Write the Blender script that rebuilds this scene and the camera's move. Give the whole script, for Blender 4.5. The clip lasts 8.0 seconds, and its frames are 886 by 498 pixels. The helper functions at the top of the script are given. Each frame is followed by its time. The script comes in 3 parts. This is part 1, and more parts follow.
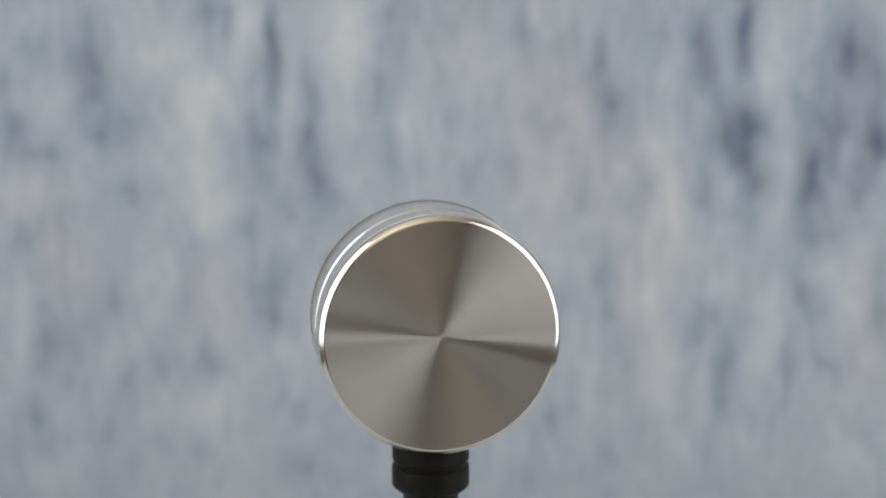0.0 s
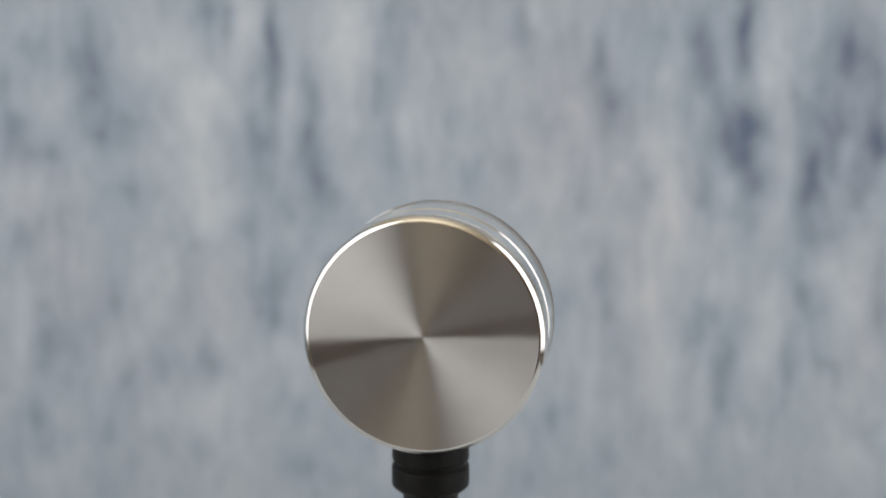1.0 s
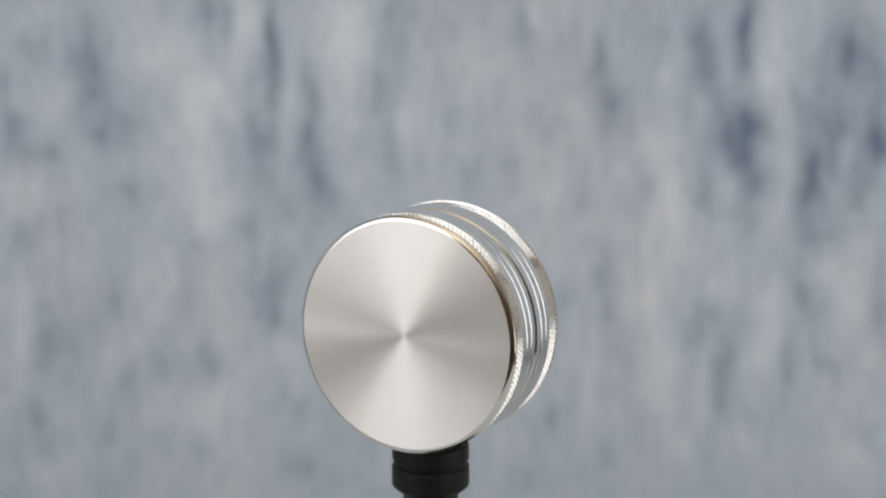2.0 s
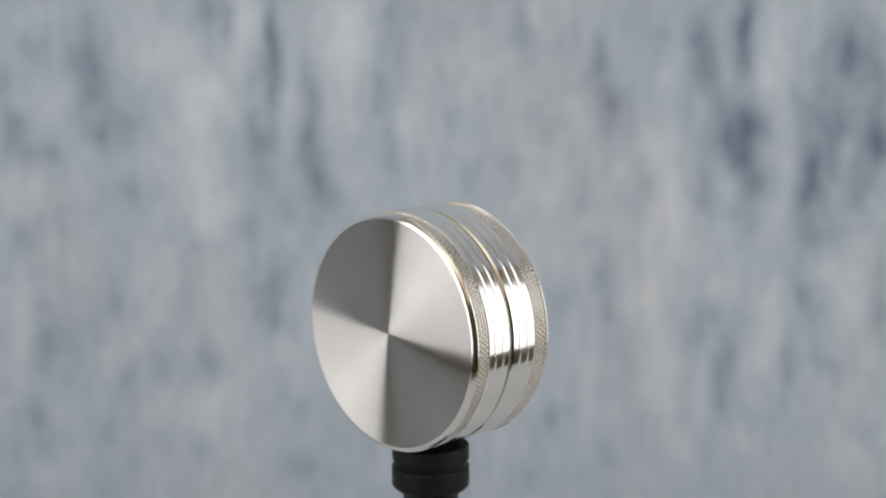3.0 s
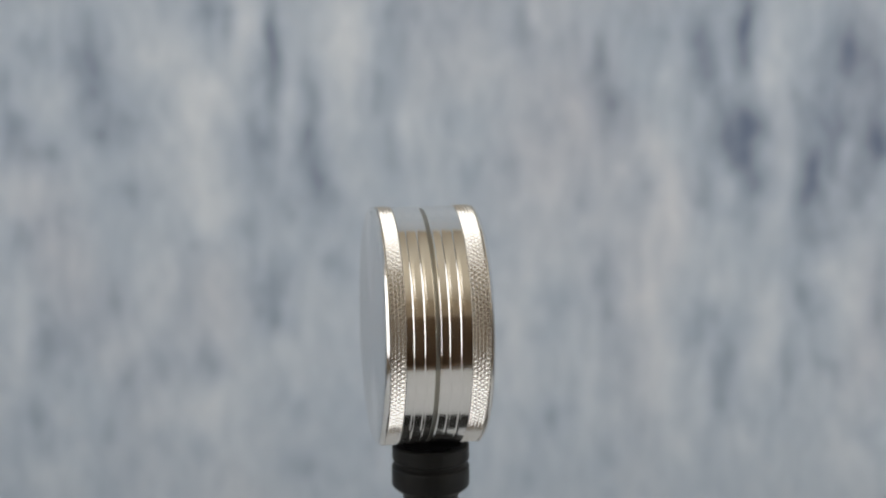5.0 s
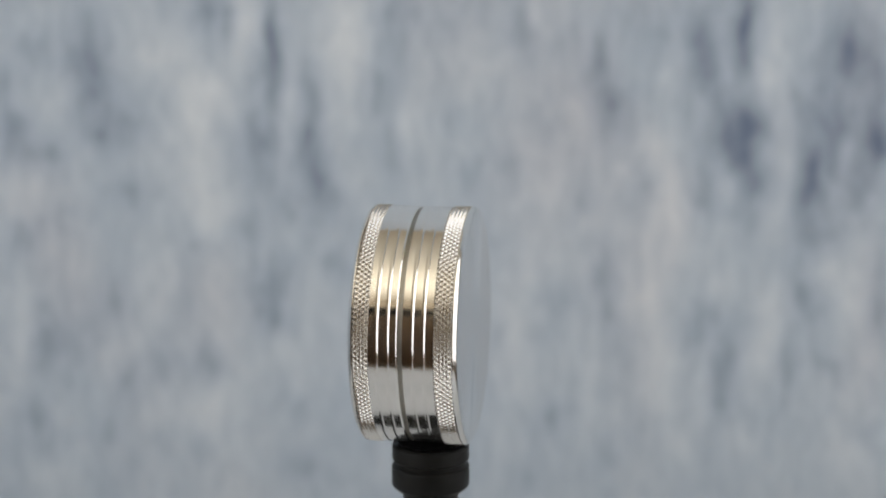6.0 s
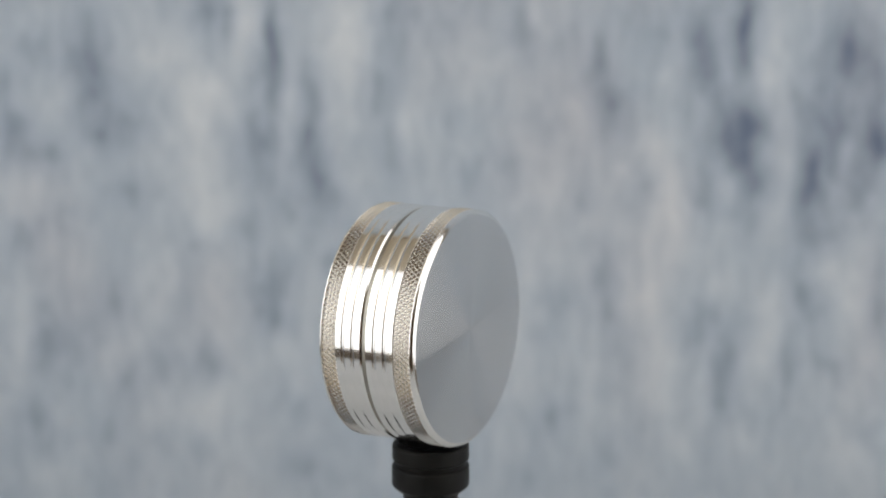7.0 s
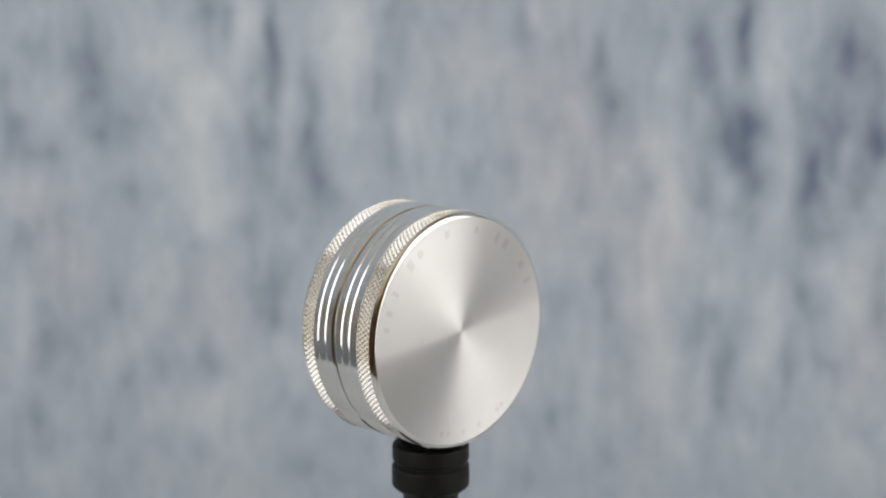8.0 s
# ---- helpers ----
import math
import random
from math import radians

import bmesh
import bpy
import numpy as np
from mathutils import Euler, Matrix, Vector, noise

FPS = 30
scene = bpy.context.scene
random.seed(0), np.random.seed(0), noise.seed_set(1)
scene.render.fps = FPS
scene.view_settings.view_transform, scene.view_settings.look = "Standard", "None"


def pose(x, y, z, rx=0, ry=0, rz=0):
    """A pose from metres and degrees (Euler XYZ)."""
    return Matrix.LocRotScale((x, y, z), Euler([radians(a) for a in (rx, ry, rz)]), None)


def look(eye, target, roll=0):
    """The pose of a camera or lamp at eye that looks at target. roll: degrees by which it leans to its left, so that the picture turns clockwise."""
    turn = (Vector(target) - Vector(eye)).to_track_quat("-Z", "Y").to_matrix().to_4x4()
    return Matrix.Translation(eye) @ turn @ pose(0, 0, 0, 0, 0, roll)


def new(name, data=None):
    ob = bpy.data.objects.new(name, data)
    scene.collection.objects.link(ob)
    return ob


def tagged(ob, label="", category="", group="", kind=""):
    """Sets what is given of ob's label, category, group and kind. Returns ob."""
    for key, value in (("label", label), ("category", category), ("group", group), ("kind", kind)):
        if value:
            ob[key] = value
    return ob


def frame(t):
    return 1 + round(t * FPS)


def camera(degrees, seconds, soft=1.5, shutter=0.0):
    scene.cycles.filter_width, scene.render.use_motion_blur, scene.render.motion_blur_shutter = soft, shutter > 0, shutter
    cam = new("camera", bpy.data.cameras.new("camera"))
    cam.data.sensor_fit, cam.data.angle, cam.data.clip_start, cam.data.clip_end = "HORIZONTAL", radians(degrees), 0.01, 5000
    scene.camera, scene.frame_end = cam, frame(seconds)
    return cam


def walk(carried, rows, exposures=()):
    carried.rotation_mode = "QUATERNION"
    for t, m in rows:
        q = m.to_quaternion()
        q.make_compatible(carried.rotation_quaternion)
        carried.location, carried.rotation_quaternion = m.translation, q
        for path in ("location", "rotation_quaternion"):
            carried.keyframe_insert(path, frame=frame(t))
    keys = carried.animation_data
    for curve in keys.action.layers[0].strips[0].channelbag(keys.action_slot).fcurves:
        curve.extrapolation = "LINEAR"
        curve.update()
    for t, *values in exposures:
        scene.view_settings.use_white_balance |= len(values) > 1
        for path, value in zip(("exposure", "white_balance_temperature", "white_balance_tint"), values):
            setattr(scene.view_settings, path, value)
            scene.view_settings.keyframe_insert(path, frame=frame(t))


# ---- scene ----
import itertools

TABLE = 0.75            # height of the table top
AXLE = TABLE + 0.24     # height of the grinder's own axis

cam = camera(28.0, 8.0, soft=2.0)
EYE = Vector((0.0, -0.4620, AXLE + 0.1091))
YAW, DIP = radians(0.415), radians(10.886)
AIM = EYE + Vector((math.sin(YAW) * math.cos(DIP), math.cos(YAW) * math.cos(DIP), -math.sin(DIP)))
walk(cam, [(0.0, look(EYE, AIM)), (8.0, look(EYE, AIM))])
cam.data.dof.use_dof = True
cam.data.dof.focus_distance = 0.445
cam.data.dof.aperture_fstop = 11.0

# ---- light ----
SOFTBOX_POWER = 1.5
world = bpy.data.worlds.new("room_air")
world.use_nodes = True
world.node_tree.nodes["Background"].inputs["Color"].default_value = (0.9, 0.95, 1.0, 1)
world.node_tree.nodes["Background"].inputs["Strength"].default_value = 0.05
scene.world = world
# added warm fill for the ceiling, from a lamp that stays out of view
FILL_UPLIGHT = bpy.data.lights.new("fill_uplight_bulb", "AREA")
FILL_UPLIGHT.shape, FILL_UPLIGHT.size = "DISK", 0.22
FILL_UPLIGHT.energy, FILL_UPLIGHT.color = 14.0, (1.0, 0.96, 0.89)


# ---- materials ----
class Nodes:
    """A short way to build node trees."""

    def __init__(self, name):
        self.mat = bpy.data.materials.new(name)
        self.mat.use_nodes = True
        self.tree = self.mat.node_tree
        self.bsdf = self.tree.nodes["Principled BSDF"]

    def add(self, kind, **values):
        node = self.tree.nodes.new(kind)
        for key, value in values.items():
            if key == "operation":
                node.operation = value
            elif key == "blend_type":
                node.blend_type = value
            elif key == "data_type":
                node.data_type = value
        return node

    def link(self, a, b):
        self.tree.links.new(a, b)

    def math(self, op, a, b=None):
        node = self.add("ShaderNodeMath", operation=op)
        for i, v in enumerate((a, b)):
            if v is None:
                continue
            if isinstance(v, (int, float)):
                node.inputs[i].default_value = v
            else:
                self.link(v, node.inputs[i])
        return node.outputs[0]

    def coords(self, scale=(1, 1, 1), offset=(0, 0, 0)):
        tc = self.add("ShaderNodeTexCoord")
        mp = self.add("ShaderNodeMapping")
        mp.inputs["Scale"].default_value = scale
        mp.inputs["Location"].default_value = offset
        self.link(tc.outputs["Object"], mp.inputs["Vector"])
        return mp.outputs["Vector"]

    def noise(self, vec, scale, detail=3.0, rough=0.5, distortion=0.0):
        n = self.add("ShaderNodeTexNoise")
        n.inputs["Scale"].default_value = scale
        n.inputs["Detail"].default_value = detail
        n.inputs["Roughness"].default_value = rough
        n.inputs["Distortion"].default_value = distortion
        self.link(vec, n.inputs["Vector"])
        return n.outputs["Fac"]

    def ramp(self, fac, stops):
        r = self.add("ShaderNodeValToRGB")
        els = r.color_ramp.elements
        while len(els) < len(stops):
            els.new(0.5)
        for e, (p, c) in zip(els, stops):
            e.position, e.color = p, (*c, 1)
        self.link(fac, r.inputs["Fac"])
        return r.outputs["Color"]

    def range(self, fac, a, b, c, d):
        m = self.add("ShaderNodeMapRange")
        for i, v in enumerate((a, b, c, d)):
            m.inputs[i + 1].default_value = v
        self.link(fac, m.inputs[0])
        return m.outputs[0]

    def bump(self, fac, strength, distance):
        b = self.add("ShaderNodeBump")
        b.inputs["Strength"].default_value = strength
        b.inputs["Distance"].default_value = distance
        self.link(fac, b.inputs["Height"])
        self.link(b.outputs["Normal"], self.bsdf.inputs["Normal"])

    def set(self, **values):
        for key, value in values.items():
            socket = self.bsdf.inputs[key.replace("_", " ")]
            if isinstance(value, (int, float)):
                socket.default_value = value
            elif isinstance(value, tuple):
                socket.default_value = (*value, 1)
            else:
                self.link(value, socket)
        return self


def polished_metal():
    n = Nodes("polished_aluminium")
    turned = n.noise(n.coords((1.0, 1.0, 60.0)), 220.0, 2.0)
    smudge = n.noise(n.coords(), 160.0, 3.0)
    n.set(Base_Color=(0.90, 0.89, 0.87), Metallic=1.0, Roughness=n.range(smudge, 0.3, 0.75, 0.11, 0.17))
    n.bump(turned, 0.05, 0.00002)
    return n.mat


def knurled_metal():
    n = Nodes("knurled_aluminium")
    smudge = n.noise(n.coords(), 400.0, 3.0)
    n.set(Base_Color=(0.77, 0.755, 0.725), Metallic=1.0, Roughness=n.range(smudge, 0.3, 0.7, 0.17, 0.24))
    return n.mat


def turned_face_metal(name, across, squash, tint=1.0):
    """Concentric tool marks: smooth along the marks, rough across them."""
    n = Nodes(name)
    tc = n.add("ShaderNodeTexCoord")
    flat = n.add("ShaderNodeVectorMath", operation="MULTIPLY")
    flat.inputs[1].default_value = (1, 1, 0)
    n.link(tc.outputs["Object"], flat.inputs[0])
    radius = n.add("ShaderNodeVectorMath", operation="LENGTH")
    n.link(flat.outputs[0], radius.inputs[0])
    comb = n.add("ShaderNodeCombineXYZ")
    n.link(radius.outputs["Value"], comb.inputs[0])
    rings = n.noise(comb.outputs[0], 500.0, 2.0)
    stain = n.noise(n.coords(), 90.0, 4.0)
    # the tool marks run round the turning axis
    around = n.add("ShaderNodeVectorMath", operation="CROSS_PRODUCT")
    around.inputs[0].default_value = (0, 0, 1)
    n.link(flat.outputs[0], around.inputs[1])
    unit = n.add("ShaderNodeVectorMath", operation="NORMALIZE")
    n.link(around.outputs[0], unit.inputs[0])
    tang = n.add("ShaderNodeVectorTransform")
    tang.vector_type, tang.convert_from, tang.convert_to = "VECTOR", "OBJECT", "WORLD"
    n.link(unit.outputs[0], tang.inputs[0])
    gloss = n.tree.nodes.new("ShaderNodeBsdfAnisotropic")
    gloss.distribution = "BECKMANN"
    # the gloss of the tool marks closes up at a glancing angle
    glance = n.add("ShaderNodeLayerWeight")
    glance.inputs["Blend"].default_value = 0.5
    # reflection colour brightened at a glancing angle, to come level with the backdrop
    sheen = n.add("ShaderNodeMix", data_type="RGBA", blend_type="MIX")
    n.link(n.range(glance.outputs["Facing"], 0.34, 0.58, 0.0, 1.0), sheen.inputs["Factor"])
    n.link(n.ramp(stain, [(0.3, (0.63 * tint, 0.617 * tint, 0.603 * tint)), (0.7, (0.665 * tint, 0.652 * tint, 0.638 * tint))]), sheen.inputs["A"])
    sheen.inputs["B"].default_value = (0.93, 0.925, 0.92, 1)
    n.link(sheen.outputs["Result"], gloss.inputs["Color"])
    marks = n.math("ADD", n.range(rings, 0.3, 0.7, across - 0.004, across + 0.004), n.range(stain, 0.3, 0.7, 0.0, 0.006))
    n.link(n.math("MULTIPLY", marks, n.range(glance.outputs["Facing"], 0.38, 0.58, 1.0, 0.6)), gloss.inputs["Roughness"])
    gloss.inputs["Anisotropy"].default_value = squash
    n.link(tang.outputs[0], gloss.inputs["Tangent"])
    # coarser scratches spread part of the gloss wider, seen from the front
    haze = n.tree.nodes.new("ShaderNodeBsdfAnisotropic")
    haze.distribution = "BECKMANN"
    haze.inputs["Roughness"].default_value = 0.42
    haze.inputs["Anisotropy"].default_value = 0.9
    n.link(sheen.outputs["Result"], haze.inputs["Color"])
    n.link(tang.outputs[0], haze.inputs["Tangent"])
    blend = n.add("ShaderNodeMixShader")
    n.link(n.range(glance.outputs["Facing"], 0.38, 0.62, 0.17, 0.0), blend.inputs[0])
    n.link(gloss.outputs[0], blend.inputs[1])
    n.link(haze.outputs[0], blend.inputs[2])
    n.tree.nodes.remove(n.bsdf)
    n.link(blend.outputs[0], n.tree.nodes["Material Output"].inputs["Surface"])
    return n.mat


def seam_metal():
    n = Nodes("shadowed_seam_metal")
    grain = n.noise(n.coords(), 900.0, 2.0)
    # shade inside the joint is put into this darker metal colour
    n.set(Base_Color=(0.35, 0.34, 0.30), Metallic=1.0, Roughness=n.range(grain, 0.3, 0.7, 0.3, 0.45))
    return n.mat


def black_plastic():
    n = Nodes("matt_black_acetal")
    grain = n.noise(n.coords((1, 1, 30)), 300.0, 3.0)
    dust = n.noise(n.coords(), 120.0, 5.0, 0.65)
    n.set(Base_Color=n.ramp(dust, [(0.35, (0.004, 0.004, 0.0036)), (0.75, (0.009, 0.0088, 0.008))]),
          Roughness=n.range(grain, 0.3, 0.7, 0.42, 0.58))
    n.bsdf.inputs["Specular IOR Level"].default_value = 0.24
    n.bump(grain, 0.15, 0.00005)
    return n.mat


def putty_black():
    n = Nodes("black_putty")
    lumps = n.noise(n.coords(), 700.0, 3.0)
    n.set(Base_Color=n.ramp(lumps, [(0.3, (0.003, 0.003, 0.0035)), (0.7, (0.006, 0.006, 0.0065))]), Roughness=0.9)
    n.bsdf.inputs["Specular IOR Level"].default_value = 0.08
    n.bump(lumps, 0.5, 0.0004)
    return n.mat


# Dye marks on the cloth: across and height in cm, half width and half height in cm, depth of the dye.
DUSKY_STREAKS = [(-7.7, 28.9, 0.5, 1.9, 1.0), (-7.6, 26.7, 0.4, 1.4, 0.7), (-8.1, 23.7, 1.0, 1.7, 0.7), (-5.9, 26.5, 0.4, 1.4, 0.7), (-5.8, 24.1, 0.6, 1.5, 0.85),
                 (-5.6, 22.0, 0.8, 1.7, 0.6), (-1.9, 29.5, 0.7, 1.6, 0.7), (-2.0, 23.7, 0.5, 2.5, 0.7), (-2.6, 25.9, 0.4, 1.4, 0.42), (-10.6, 29.9, 0.8, 1.1, 0.7),
                 (-16.4, 27.8, 1.0, 1.9, 0.7), (-16.4, 25.9, 0.8, 1.4, 0.42), (-16.0, 24.0, 0.7, 0.6, 0.7), (-14.5, 24.7, 1.0, 1.0, 0.42), (-14.7, 21.1, 0.8, 0.8, 0.6),
                 (-20.3, 24.1, 0.8, 1.2, 0.7), (-18.9, 22.9, 1.0, 0.7, 0.6), (-20.7, 26.5, 0.4, 0.9, 0.7), (-20.3, 18.8, 0.8, 0.9, 0.42)]
DUSKY_SMUDGES = [(-8.8, 26.7, 0.5, 1.1, 0.42), (-9.1, 19.5, 0.6, 0.8, 0.42), (-11.6, 18.7, 0.7, 1.0, 0.5), (-4.8, 20.8, 0.8, 1.4, 0.42), (-6.7, 20.2, 0.7, 1.1, 0.42),
                 (-0.7, 30.0, 0.8, 0.8, 0.42), (-9.8, 29.5, 0.2, 1.5, 0.5), (4.5, 29.1, 0.5, 1.6, 0.7), (4.1, 22.5, 0.6, 0.8, 0.42), (2.3, 22.6, 0.6, 1.1, 0.42),
                 (2.2, 18.9, 0.8, 0.6, 0.42), (8.1, 27.6, 0.4, 1.4, 0.7), (8.8, 25.4, 0.6, 1.2, 0.9), (10.9, 28.9, 0.8, 1.1, 0.42), (12.9, 28.6, 0.5, 1.6, 0.7),
                 (13.5, 26.7, 0.5, 0.9, 0.7), (-19.1, 28.5, 0.8, 0.8, 0.25), (7.1, 29.2, 0.8, 1.1, 0.25)]
SLATE_STREAKS = [(15.2, 29.7, 0.4, 1.6, 1.0), (15.4, 27.5, 0.4, 1.6, 0.7), (15.5, 24.5, 0.8, 1.0, 1.0), (14.3, 24.1, 1.0, 1.4, 0.7), (15.3, 22.8, 0.8, 1.0, 0.7),
                 (21.9, 23.7, 0.7, 1.1, 1.15), (19.8, 24.0, 0.6, 1.4, 0.7), (18.8, 22.6, 0.6, 1.7, 0.7), (20.2, 28.4, 1.0, 1.4, 0.7), (18.3, 20.9, 0.5, 1.4, 0.55),
                 (19.2, 19.2, 0.8, 0.9, 0.42), (21.3, 21.4, 0.8, 1.7, 0.42), (10.5, 21.5, 0.5, 1.1, 0.5), (7.3, 20.9, 0.6, 1.4, 0.42), (13.3, 20.9, 0.7, 1.1, 0.42),
                 (16.1, 21.3, 0.7, 1.1, 0.42), (18.4, 25.3, 0.8, 0.8, 0.25), (21.7, 26.7, 0.6, 1.1, 0.42)]
BROAD_WASH = [(20.2, 27.5, 5.2, 4.7, 0.42), (19.1, 21.4, 3.3, 4.0, 0.2), (14.0, 26.5, 2.5, 3.9, 0.2)]
LOW_SMUDGES = [(-7.6, 16.7, 0.8, 1.7, 0.6), (-7.9, 14.9, 0.5, 1.2, 0.6), (-15.5, 15.5, 0.7, 1.2, 0.55), (-18.1, 13.2, 1.0, 1.7, 0.42), (-15.1, 11.5, 0.7, 1.2, 0.42),
               (-11.1, 12.5, 0.8, 0.9, 0.6), (-12.1, 16.7, 0.4, 1.7, 0.42), (-19.2, 13.8, 0.6, 1.2, 0.42), (-19.9, 9.7, 0.7, 1.5, 0.42), (-6.6, 10.3, 0.7, 1.5, 0.42),
               (-4.8, 17.8, 0.7, 1.1, 0.42), (-16.1, 9.4, 0.6, 0.9, 0.42), (-6.3, 7.0, 1.1, 0.9, 0.42), (-9.0, 17.2, 0.4, 1.1, 0.25)]
LOW_STREAKS = [(8.4, 16.9, 0.6, 1.7, 0.6), (8.8, 15.3, 0.4, 1.4, 0.55), (9.8, 12.6, 0.6, 1.5, 0.55), (14.0, 15.2, 0.8, 0.9, 0.42), (12.9, 13.7, 1.1, 1.2, 0.42),
               (14.8, 12.6, 0.5, 1.5, 0.65), (14.4, 10.5, 0.5, 1.2, 0.65), (17.8, 12.3, 0.3, 1.8, 0.65), (18.6, 16.3, 0.5, 1.2, 0.65), (19.1, 14.6, 0.6, 1.2, 0.42),
               (20.3, 12.3, 1.4, 0.9, 0.42), (22.5, 15.5, 0.5, 2.3, 0.7), (15.7, 14.6, 0.5, 0.7, 0.42), (6.2, 9.4, 0.4, 0.6, 0.6), (8.9, 7.6, 0.5, 0.7, 0.42),
               (10.6, 8.8, 0.6, 0.6, 0.42), (6.3, 15.8, 0.6, 1.2, 0.42), (21.9, 9.0, 0.6, 0.7, 0.42), (5.1, 6.4, 0.9, 0.9, 0.42), (14.4, 6.4, 0.6, 0.9, 0.42)]
PALE_STREAKS = [(-14.0, 29.5, 0.7, 1.6, 0.55), (-13.4, 27.8, 1.1, 1.1, 0.6), (-12.0, 28.2, 0.8, 1.1, 0.6), (-10.7, 26.2, 1.1, 1.0, 1.0), (-11.4, 25.0, 0.8, 1.4, 0.7),
                (-11.2, 22.3, 0.7, 2.0, 1.0), (-10.6, 19.8, 0.8, 1.4, 0.7), (-12.7, 24.3, 0.8, 1.1, 0.42), (-9.0, 29.2, 0.7, 1.6, 1.0), (-4.1, 29.5, 1.2, 1.6, 1.0),
                (-4.0, 27.3, 1.0, 1.4, 1.0), (-4.4, 24.9, 1.0, 1.1, 0.6), (-3.6, 22.0, 0.6, 1.4, 0.42), (-1.1, 24.5, 0.8, 1.1, 0.6), (-20.0, 21.5, 1.0, 1.0, 0.55),
                (-19.9, 29.3, 0.7, 0.9, 0.25), (-18.3, 25.4, 0.8, 1.4, 0.42), (-6.8, 25.1, 0.3, 1.9, 0.5), (-7.3, 18.9, 0.6, 0.9, 0.42)]
PALE_CLOUDS = [(2.4, 27.3, 1.2, 1.1, 0.6), (4.6, 26.3, 1.1, 1.1, 0.42), (11.5, 27.5, 0.7, 1.6, 0.6), (11.0, 23.4, 1.0, 1.1, 0.9), (11.6, 21.3, 0.8, 1.4, 0.9),
               (11.9, 19.6, 0.8, 1.1, 0.7), (9.5, 22.3, 0.4, 0.5, 0.8), (16.7, 28.4, 0.7, 2.2, 1.0), (16.4, 26.7, 0.7, 1.1, 0.8), (17.4, 22.3, 0.6, 2.2, 0.7),
               (17.2, 20.0, 0.6, 1.4, 0.6), (14.2, 26.5, 0.3, 1.7, 0.42), (5.5, 21.5, 1.1, 1.1, 0.6), (14.3, 21.5, 0.5, 0.8, 0.55), (18.0, 29.7, 0.8, 0.8, 0.42),
               (1.8, 23.1, 0.6, 0.8, 0.42), (20.4, 23.3, 0.3, 1.1, 0.42), (8.0, 19.5, 1.1, 0.9, 0.42), (5.1, 29.7, 0.5, 1.1, 0.42)]
LOW_PALE = [(-20.3, 15.0, 0.4, 1.7, 0.6), (-20.5, 12.6, 0.6, 1.5, 0.6), (-13.2, 16.1, 1.0, 1.4, 0.42), (-14.4, 14.1, 0.8, 1.2, 0.42), (-10.2, 14.9, 0.8, 1.7, 0.42),
            (-9.4, 12.6, 0.8, 1.5, 0.42), (-11.1, 10.3, 1.4, 0.9, 0.6), (-6.8, 12.6, 0.8, 1.2, 0.42), (10.9, 16.6, 1.0, 1.7, 0.7), (11.4, 13.7, 1.0, 1.7, 0.7),
            (11.6, 11.1, 0.9, 1.5, 0.65), (12.5, 8.2, 0.7, 0.9, 0.6), (16.8, 15.2, 0.8, 2.0, 0.75), (16.6, 12.6, 0.7, 1.5, 0.55), (20.8, 15.5, 0.8, 1.7, 0.65)]
LOW_CLOUDS = [(19.6, 17.2, 0.6, 0.9, 0.42), (22.0, 12.3, 0.7, 0.9, 0.6), (8.1, 12.6, 0.4, 2.3, 0.42), (4.2, 14.6, 0.4, 1.7, 0.42), (4.5, 10.8, 0.7, 1.5, 0.42),
              (7.9, 9.1, 0.6, 0.9, 0.42), (14.3, 16.6, 0.8, 0.9, 0.42), (13.6, 11.4, 0.5, 1.5, 0.42), (21.1, 7.9, 1.1, 0.9, 0.42), (-18.7, 10.9, 0.8, 1.2, 0.25),
              (-13.1, 9.7, 1.1, 0.9, 0.42)]


